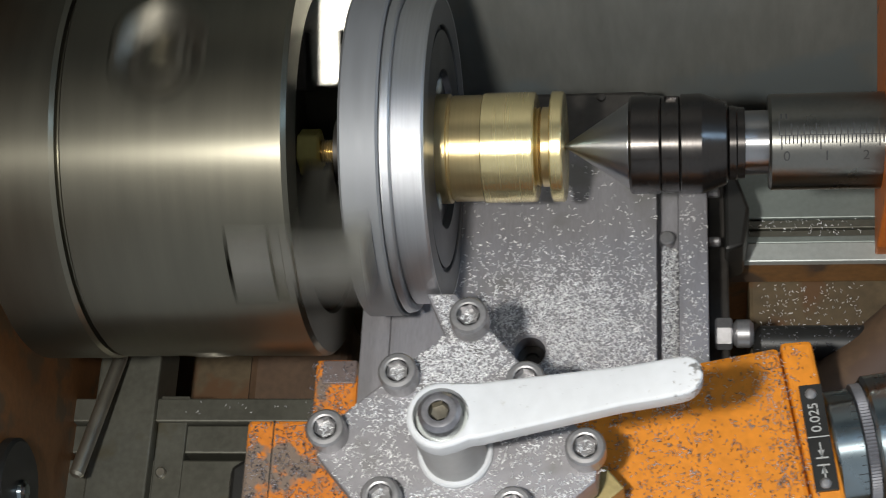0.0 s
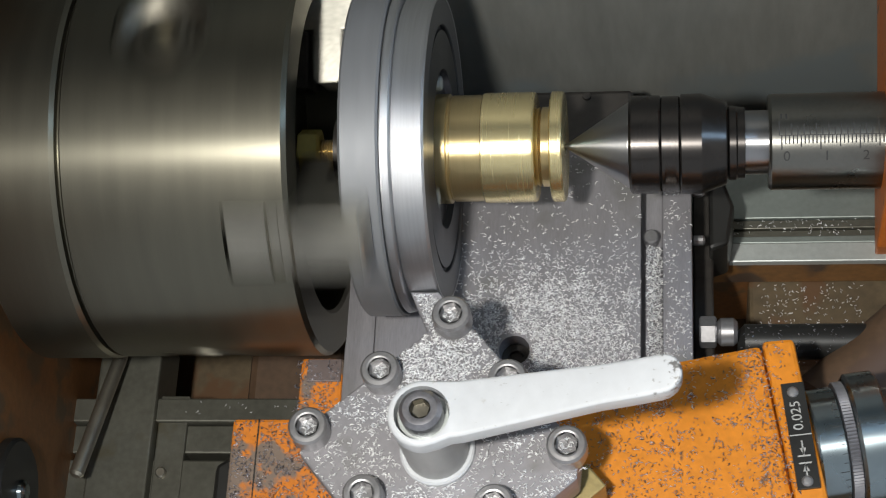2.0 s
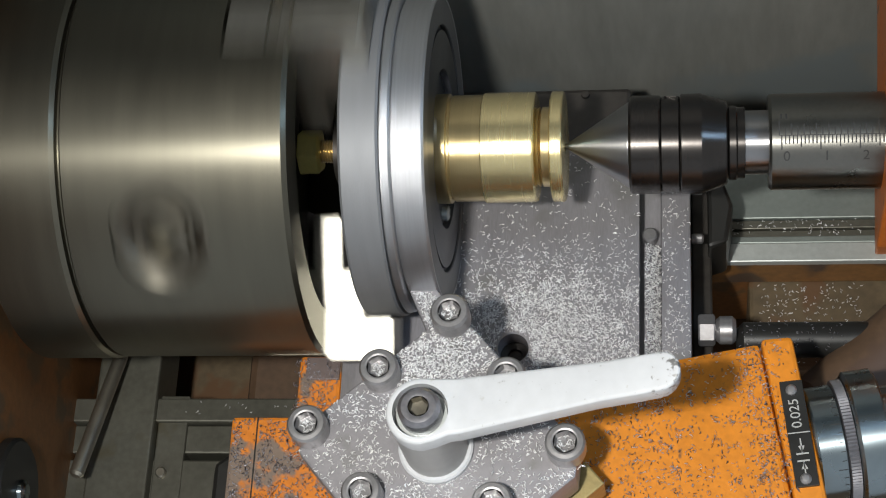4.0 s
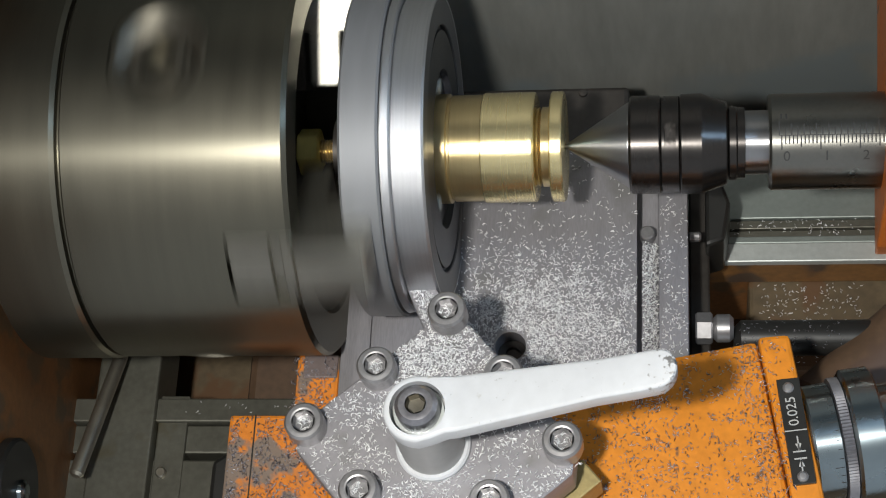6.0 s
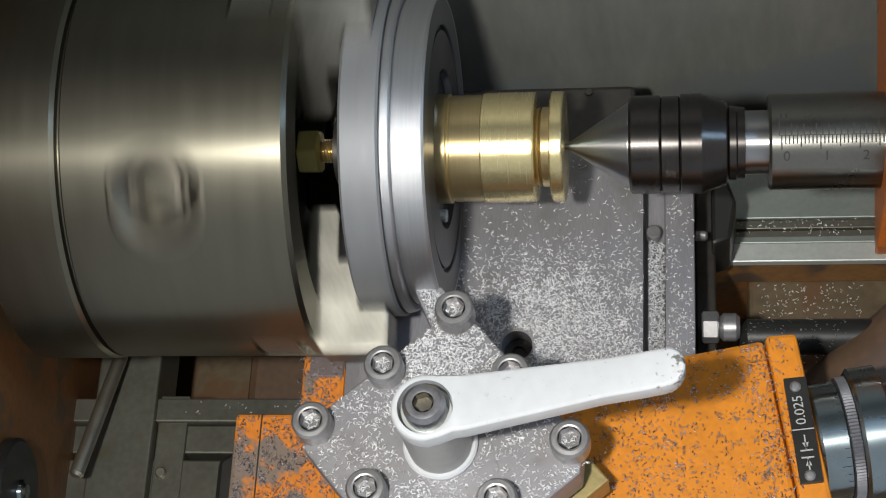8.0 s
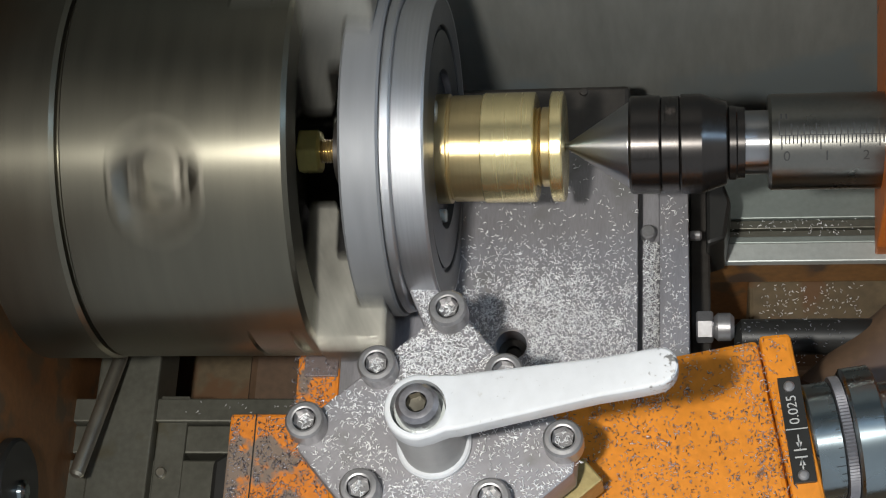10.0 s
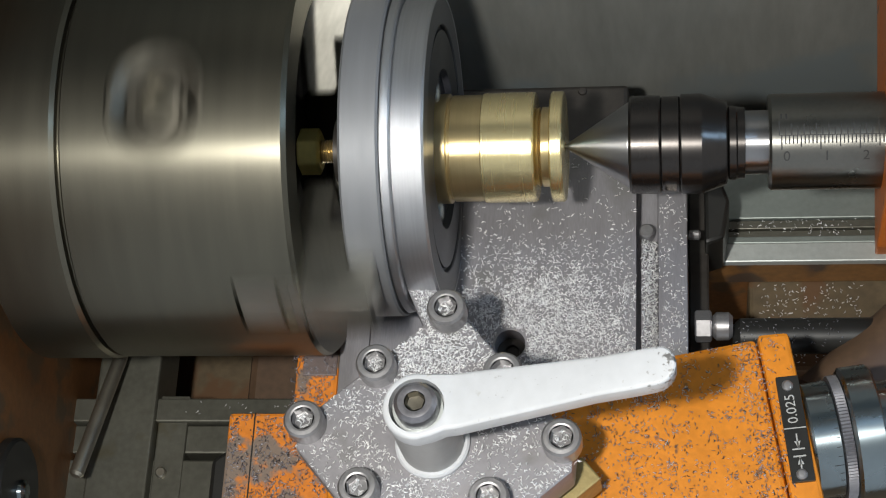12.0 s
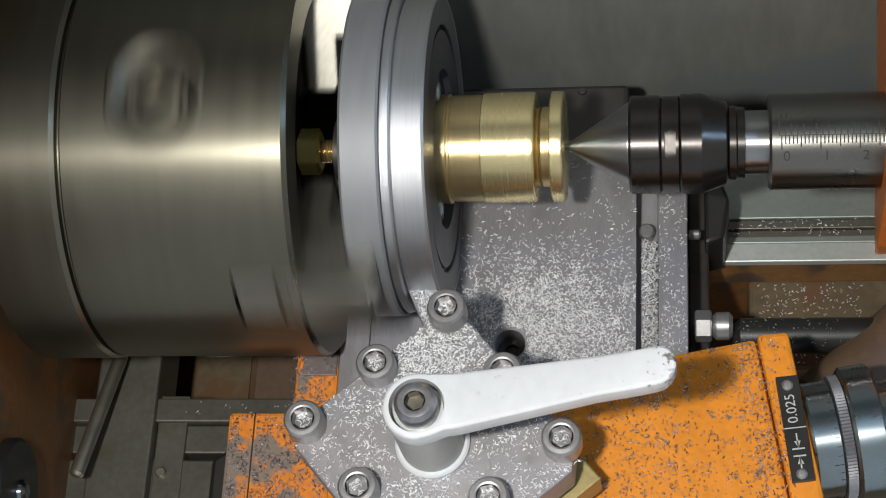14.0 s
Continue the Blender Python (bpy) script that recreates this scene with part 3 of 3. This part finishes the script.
    own = turned([(18.6, 5), (18.6, 17.0), (19.3, 18.0), (26.0, 18.0), (26.6, 17.4), (26.6, 13), (40, 13), (40, 5)], 80)
    bmesh.ops.transform(own, matrix=ax, verts=own.verts)
    rel(part("hand_dial", own, CHROME, cp, "large chromed hand dial"), at)
    CARRIAGE.append(cp)

    build_tool_post()


POST = (-59.9, -89.7)
ANGLE = 40.9
TOP = 13.6


def build_tool_post():
    at = (*POST, -13.2)
    tp = thing("tool_post", "worn grey steel tool post with socket bolts and white lever", "tool post", at)
    turn = Matrix.Translation((*POST, 0)) @ Matrix.Rotation(radians(ANGLE), 4, "Z")
    e = prism([(-28.5, -24), (-24, -29.5), (20, -29.5), (25.5, -24), (25.5, 18), (18.5, 25), (-24, 25), (-28.5, 20)], 2.2, TOP, 0.5, m=turn)
    rel(part("top_plate", e, PLATE, tp), at)
    rel(part("core", prism([(-17, -17), (17, -17), (17, 14), (-17, 14)], -10, 2.2, 0.5, m=turn), PLATE, tp), at)
    rel(part("base_plate", prism([(-27, -28), (24, -28), (24, 24), (-27, 24)], -13.1, -10, 0.5, m=turn), PLATE, tp), at)
    for i in (-1, 0, 1):
        for j in (-1, 0, 1):
            if i or j:
                p = turn @ Vector((22.75 * i, 22.75 * j, 0))
                head = upright([(TOP - 1, 0), (TOP - 1, 4.7), (TOP + 0.3, 4.95), (TOP + 5.4, 4.95), (TOP + 6.1, 4.4), (TOP + 6.2, 3.4), (TOP + 6.1, 2.95)], 40, (p.x, p.y, 0))
                bolt = rel(part("socket_bolt", head, BOLT, tp, "socket head bolt filled with chips"), at)
                # hexagon socket
                sk = bmesh.new()
                a0 = random.random()
                hexa = [[sk.verts.new((p.x + r * math.cos(a0 + k * math.pi / 3), p.y + r * math.sin(a0 + k * math.pi / 3), z)) for k in range(6)] for r, z in ((2.9, TOP + 6.1), (2.75, TOP + 3.4))]
                for k in range(6):
                    sk.faces.new((hexa[0][k], hexa[0][(k + 1) % 6], hexa[1][(k + 1) % 6], hexa[1][k]))
                sk.faces.new(hexa[1])
                part("socket", sk, BOLT, bolt)
    # clamp lever on its hub
    AXLE = (POST[0], POST[1] - 2.2)
    rel(part("hub_flange", upright([(TOP, 9.3), (TOP + 1.4, 9.3), (TOP + 1.9, 8.8), (TOP + 1.9, 6)], 56, (*AXLE, 0)), LEVER, tp, "white flange ring"), at)
    rel(part("hub", upright([(TOP + 1.9, 8.0), (37.5, 8.0), (37.5, 5)], 56, (*AXLE, 0)), HUB, tp, "grey hub barrel"), at)
    cx, cy = AXLE
    n = 40
    lever = []
    half = math.pi / 2
    for k in range(n + 1):
        a = half + math.pi * k / n
        lever.append((cx + 8.2 * math.cos(a), cy + 8.2 * math.sin(a)))
    # outline: hub end, then tapering to a rounded grip
    tip = (-4.1, -88.1)
    out = [(x - cx, y - cy) for x, y in lever]
    ln = math.hypot(tip[0] - cx, tip[1] - cy)
    out += [(3.0, -7.6), (6.5, -6.4), (ln - 14, -4.5), (ln - 5, -4.6)]
    for k in range(13):
        a = -math.pi / 2 + math.pi * k / 12
        out.append((ln + 4.6 * math.cos(a), 4.6 * math.sin(a) + 0.1))
    out += [(ln - 12, 4.9), (9.0, 7.5), (3, 7.9)]
    own = prism(out, 35.5, 41.6, 1.0, rim=True)
    for x in (9, 9 + (ln - 9) * 0.33, 9 + (ln - 9) * 0.66, ln - 1):
        bmesh.ops.bisect_plane(own, geom=own.verts[:] + own.edges[:] + own.faces[:], plane_co=(x, 0, 0), plane_no=(1, 0, 0))
    for v in own.verts:
        s = min(max((v.co.x - 9) / (ln - 9), 0), 1.1)
        v.co.z += 15.5 * s
    bmesh.ops.transform(own, matrix=Matrix.Translation((cx, cy, 0)) @ Matrix.Rotation(math.atan2(tip[1] - cy, tip[0] - cx), 4, "Z"), verts=own.verts)
    lev = rel(part("clamp_lever", own, LEVER, tp, "white painted clamp lever with worn tip"), at)
    carve(lev, [upright([(30, 0), (30, 6.6), (60, 6.6), (60, 0)], 40, (*AXLE, 0))])
    rel(part("spring_washer", upright([(37.3, 3), (37.3, 6.0), (38.6, 6.0), (38.6, 3)], 40, (*AXLE, 0)), BED, tp, "bright spring washer"), at)
    head = upright([(38.6, 0), (38.6, 5.1), (43.4, 5.1), (44.6, 4.1), (44.7, 3.2), (44.6, 2.5)], 40, (*AXLE, 0))
    hb = rel(part("hub_bolt", head, DARK_BOLT, tp, "large dark socket bolt"), at)
    sk = bmesh.new()
    hexa = [[sk.verts.new((AXLE[0] + r * math.cos(0.3 + k * math.pi / 3), AXLE[1] + r * math.sin(0.3 + k * math.pi / 3), z)) for k in range(6)] for r, z in ((2.5, 44.6), (2.35, 42.0))]
    for k in range(6):
        sk.faces.new((hexa[0][k], hexa[0][(k + 1) % 6], hexa[1][(k + 1) % 6], hexa[1][k]))
    sk.faces.new(hexa[1])
    part("socket", sk, PINION, hb)
    CARRIAGE.append(tp)

    at = (-62, -58, -10)
    tool = thing("cutting_tool", "steel lathe cutting tool clamped in the tool post", "cutting tool", at)
    rel(part("shank", prism([(-71.6, -43.3), (-64.0, -43.4), (-55, -55), (-47, -66), (-56, -73), (-64, -63), (-66.3, -55)], -9.9, 0, 0.3), PLATE, tool), at)
    CARRIAGE.append(tool)
    at = (-25, -103, -10)
    shim = thing("tool_shank", "brass coloured tool shank in the rear tool slot", "tool shank", at)
    m = Matrix.Translation((*POST, 0)) @ Matrix.Rotation(radians(ANGLE), 4, "Z")
    rel(part("bar", box(-20, 26.5, -31.6, -24, -9.9, 0, 0.5, m=m), SHIM, shim), at)
    CARRIAGE.append(shim)


build_setting()
build_bed()
build_headstock()
build_bracket()
SPUN = [build_chuck(), build_workpiece(), build_brass(), build_centre()]
build_tailstock()
build_carriage()

# ---- chips ----
def chips(name, label, count, place, seed, moving=True, size=0.86, mat=CHIP):
    """Curled metal chips strewn over a surface, joined in one mesh. place(rng) gives x, y, z in millimetres or None."""
    rng = random.Random(seed)
    verts, faces = [], []
    made = 0
    while made < count:
        p = place(rng)
        if p is None:
            continue
        made += 1
        ln = rng.uniform(0.6, 1.6) * size
        w = rng.uniform(0.11, 0.21) * size
        arch = rng.uniform(0.05, 0.45) * size
        bend = rng.uniform(-0.5, 0.5) * size
        lift = rng.uniform(-0.15, 0.35)
        a = rng.uniform(0, math.pi * 2)
        c, si = math.cos(a), math.sin(a)
        base = len(verts)
        for k in range(4):
            u = k / 3 - 0.5
            cx, cy = u * ln, bend * (1 - 4 * u * u)
            cz = 0.22 + arch * (1 - 4 * u * u) + lift * (u + 0.5) * ln
            ww = w * (0.45 if k in (0, 3) else 1)
            for dy, dzz in ((-ww, 0), (ww, 0.04), (0, 0.18 * size)):
                x, y = cx, cy + dy
                verts.append(((p[0] + x * c - y * si) * MM, (p[1] + x * si + y * c) * MM, (p[2] + cz + dzz) * MM))
        for k in range(3):
            for j in range(3):
                i0, i1 = base + 3 * k + j, base + 3 * k + (j + 1) % 3
                faces.append((i0, i1, i1 + 3, i0 + 3))
        faces.append((base, base + 2, base + 1))
        faces.append((base + 9, base + 10, base + 11))
    me = bpy.data.meshes.new(name)
    me.from_pydata(verts, [], faces)
    me.materials.append(mat)
    ob = tagged(new(name, me), label, "metal chips", kind="stuff")
    if moving:
        CARRIAGE.append(ob)
    return ob


def in_post(x, y, grow=0.0):
    a = radians(ANGLE)
    dx, dy = x - POST[0], y - POST[1]
    u, v = dx * math.cos(a) + dy * math.sin(a), -dx * math.sin(a) + dy * math.cos(a)
    return -28.5 - grow < u < 25.5 + grow and -29.5 - grow < v < 25 + grow, u, v


def on_slide(rng):
    x, y = rng.uniform(-72, 2), rng.uniform(-62, 18)
    dense = 1.7 * math.exp(-((x + 38) / 21) ** 2 - ((y + 40) / 17) ** 2) + 0.055 + 0.05 * (x > -5.5) * (y < 0)
    dense *= 0.5 + noise.noise(Vector((x * 0.12, y * 0.12, 0))) ** 2 * 3 + 0.4 * noise.noise(Vector((x * 0.4, y * 0.4, 3)))
    if rng.random() > dense or -12.3 < x < -5.7 or math.hypot(x + 47.6, y + 45) < 5.2:
        return None
    return x, y, -38.0


def in_slot(rng):
    x, y = rng.uniform(-10.5, -6.2), rng.uniform(-70, -12)
    return x, y, -43 + rng.uniform(0.0, 3.6)


def on_post(rng):
    a = radians(ANGLE)
    u, v = rng.uniform(-28, 25), rng.uniform(-29, 24.5)
    x, y = POST[0] + u * math.cos(a) - v * math.sin(a), POST[1] + u * math.sin(a) + v * math.cos(a)
    if math.hypot(u, v) < 11 or u + v > 42:
        return None
    for i in (-1, 0, 1):
        for j in (-1, 0, 1):
            if (i or j) and math.hypot(u - 22.75 * i, v - 22.75 * j) < 5.4:
                return None
    dense = 0.25 + 1.1 * math.exp(-((u - 12) / 11) ** 2 - ((v - 16) / 10) ** 2) + 0.35 * noise.noise(Vector((x * 0.15, y * 0.15, 7)))
    return (x, y, TOP) if rng.random() < dense else None


def on_tool(rng):
    s, t = rng.random(), rng.uniform(-1, 1)
    x, y = -68 + 8 * s + t * (2.6 + 1.5 * s), -44.2 - 13 * s + t * 1.2 * s
    return (x, y, rng.uniform(0, 0.5)) if not in_post(x, y, 0.3)[0] else None


def on_compound(rng):
    u, v = rng.uniform(-60, 8), rng.uniform(-50, 0.5)
    a = radians(9.5)
    x, y = 20.5 + u * math.cos(a) - v * math.sin(a), -53.4 + u * math.sin(a) + v * math.cos(a)
    if in_post(x, y, 1)[0] or (u > 2 and v < -11) or v > -3.5 * (-u / 118) - 0.8:
        return None
    dense = 0.04 + 3.2 * max(0.0, noise.noise(Vector((x * 0.26, y * 0.26, 5)))) ** 1.7 + 0.22 * math.exp(-((u + 35) / 16) ** 2) + 0.7 * math.exp(-((u + 4) / 4) ** 2)
    return (x, y, -13.15 if u < -0.4 else -12.15) if rng.random() < dense else None


def on_saddle(rng):
    x, y = rng.uniform(-127, -98), rng.uniform(-112, -47)
    if (x < -110.4 and y > -65.6) or -120.9 < x < -119.5:
        return None
    return (x, y, -40.45) if rng.random() < 0.5 + 0.8 * noise.noise(Vector((x * 0.2, y * 0.2, 1))) else None


def on_bed(rng):
    if rng.random() < 0.2:
        return rng.uniform(9, 49), rng.uniform(7.8, 13.2), -75.6 - rng.uniform(0, 0.8)
    if rng.random() < 0.95:
        return rng.uniform(18, 50), rng.uniform(-28, -1), -92.9
    return rng.uniform(-158, -110), rng.uniform(-51, -46), -74.9


GREY_CHIPS = "bright curled metal chips strewn over the %s"
chips("metal_chips", GREY_CHIPS % "cross slide", 7000, on_slide, 11, size=0.82)
chips("metal_chips", GREY_CHIPS % "T-slot", 1300, in_slot, 12)
chips("metal_chips", GREY_CHIPS % "tool post plate", 3200, on_post, 13, True, 0.8)
chips("metal_chips", GREY_CHIPS % "cutting tool", 420, on_tool, 14, size=0.7)
chips("metal_chips", "metal chips coloured for dark reflections, strewn over the orange compound slide", 2500, on_compound, 15, size=0.7, mat=CHIP_DARK)
chips("metal_chips", "metal chips coloured for dark reflections, strewn over the orange saddle", 2300, on_saddle, 16, size=0.75, mat=CHIP_DARK)
chips("metal_chips", GREY_CHIPS % "lathe bed", 420, on_bed, 17, False, 0.7)


def on_shaft(rng):
    a = rng.uniform(-1.0, 0.9)
    return rng.uniform(16, 46), -36.5 + 5.2 * math.sin(a), -54 + 5.2 * math.cos(a)


chips("metal_chips", GREY_CHIPS % "black feed shaft", 90, on_shaft, 19, True, 0.6, CHIP_DARK)


def in_sockets(rng):
    i, j = rng.choice([(i, j) for i in (-1, 0, 1) for j in (-1, 0, 1) if i or j])
    a = radians(ANGLE)
    u, v = 22.75 * i + rng.uniform(-1.6, 1.6), 22.75 * j + rng.uniform(-1.6, 1.6)
    return POST[0] + u * math.cos(a) - v * math.sin(a), POST[1] + u * math.sin(a) + v * math.cos(a), TOP + 3.5 + rng.uniform(0, 0.8)


chips("metal_chips", GREY_CHIPS % "bolt sockets", 300, in_sockets, 18, True, 0.8)

# ---- what moves ----
# how far one jaw stands past the side that faces the camera, in degrees, at each time
JAW_ANGLE = [(0.0, 31), (0.5, -1), (1.0, -11), (1.5, -58), (2.0, 24.5), (2.5, -34), (3.0, 53), (5.5, -52), (6.0, 32.5), (6.5, -19), (7.0, 53),
             (7.5, -8), (8.0, -49), (10.5, 36.5), (11.0, 11), (11.5, -39), (12.0, 45.5), (12.5, 9.5), (13.0, -29), (13.5, 48.5), (14.0, 43)]
# travel of the carriage along the bed, with its quick returns, and of the cross slide towards the work, in millimetres
EARLY = [(0.0, 0), (0.1, -3.85), (0.2, -4.5), (0.3, -5.2), (0.4, -5.7), (0.5, -5.6), (0.6, -0.15), (0.7, -3.7), (0.8, -4.6), (0.9, -5.1),
         (1.0, -5.5), (1.1, -5.7), (1.3, -5.7), (1.4, 0.6), (1.5, -4.2), (1.6, -5.5), (1.7, -5.7), (1.8, -3.7), (1.9, -1.7), (2.0, -4.5),
         (2.1, -5.5), (2.2, -5.7), (2.3, 1.7), (2.4, -2.9), (2.5, -4.3), (2.6, -5.1), (2.7, -5.5), (2.8, -5.6), (2.9, 3.3), (3.0, -3.8),
         (3.1, -4.6), (3.2, -5.4)]
MIDDLE = [(3.5, -5.8), (3.6, 3.5), (3.7, -2.0), (3.9, -4.6), (4.3, -5.8), (4.4, 4.0), (4.5, -1.5), (4.7, -4.4), (5.0, -5.6), (5.3, -5.6),
          (5.4, 4.0), (5.5, -3.4), (5.6, -3.9), (5.7, -4.4), (5.8, -5.0), (5.9, -5.3), (6.0, -5.6), (6.1, -5.8), (6.2, 4.4), (6.3, 1.5),
          (6.4, 0.8), (6.5, 0), (6.6, -1.1), (6.7, -2.3), (6.8, -3.3), (6.9, -3.9), (7.0, -4.5), (7.2, -5.2), (7.4, -5.4), (7.5, -3.0),
          (7.6, 2.1), (7.7, 0), (7.8, -1.2), (7.9, -2.5), (8.0, -3.8), (8.1, -4.8), (8.2, -5.3)]
LATE = [(8.5, -5.8), (8.6, 3.8), (8.7, 0.2), (8.9, -3.6), (9.1, -5.2), (9.4, -5.8), (9.5, 4.0), (9.6, 0.5), (9.8, -3.8), (10.0, -5.4),
        (10.2, -5.6), (10.3, 4.8), (10.4, -0.1), (10.5, -3.8), (10.6, -5.2), (10.8, -5.7), (11.0, -5.8), (11.2, -5.8), (11.3, 3.4),
        (11.4, 0.7), (11.5, -1.6), (11.6, -4.4), (11.7, -5.1), (11.8, -5.5), (12.0, -5.8), (12.4, -5.8), (12.5, 3.5), (12.6, 0),
        (12.7, -2.3), (12.8, -4.1), (12.9, -5.0), (13.0, -5.3), (13.2, -5.8), (14.0, -5.8)]
TRAVEL = EARLY + MIDDLE + LATE
INFEED = [(0.0, 0.0), (0.5, 0.0), (2.5, 0.7), (4.0, 1.1), (6.0, 1.7), (8.0, 2.0), (10.5, 2.1), (12.5, 2.4), (14.0, 2.4)]
VIEW = 28.1


def spin_angle():
    """The spindle's angle at each step of a thirtieth of a second, turning forwards all the time."""
    total, keys = JAW_ANGLE[0][1], [(0.0, JAW_ANGLE[0][1])]
    for (t0, a0), (t1, a1) in zip(JAW_ANGLE, JAW_ANGLE[1:]):
        turns = 1124 * (t1 - t0)
        want = a1 - a0
        total += turns + (want - turns + 60) % 120 - 60
        keys.append((t1, total))
    ts, an = [k[0] for k in keys], [k[1] for k in keys]
    return [(i / FPS, VIEW + float(np.interp(i / FPS, ts, an))) for i in range(int(14 * FPS) + 1)]


def motions():
    turning = spin_angle()
    for ob in SPUN:
        walk(ob, [(t, pose(0, 0, 0, a, 0, 0)) for t, a in turning])
    ts, ys = [t for t, y in INFEED], [y for t, y in INFEED]
    for ob in CARRIAGE:
        base = ob.location.copy()
        walk(ob, [(t, Matrix.Translation(base + Vector((dx, float(np.interp(t, ts, ys)), 0)) * MM)) for t, dx in TRAVEL])


motions()
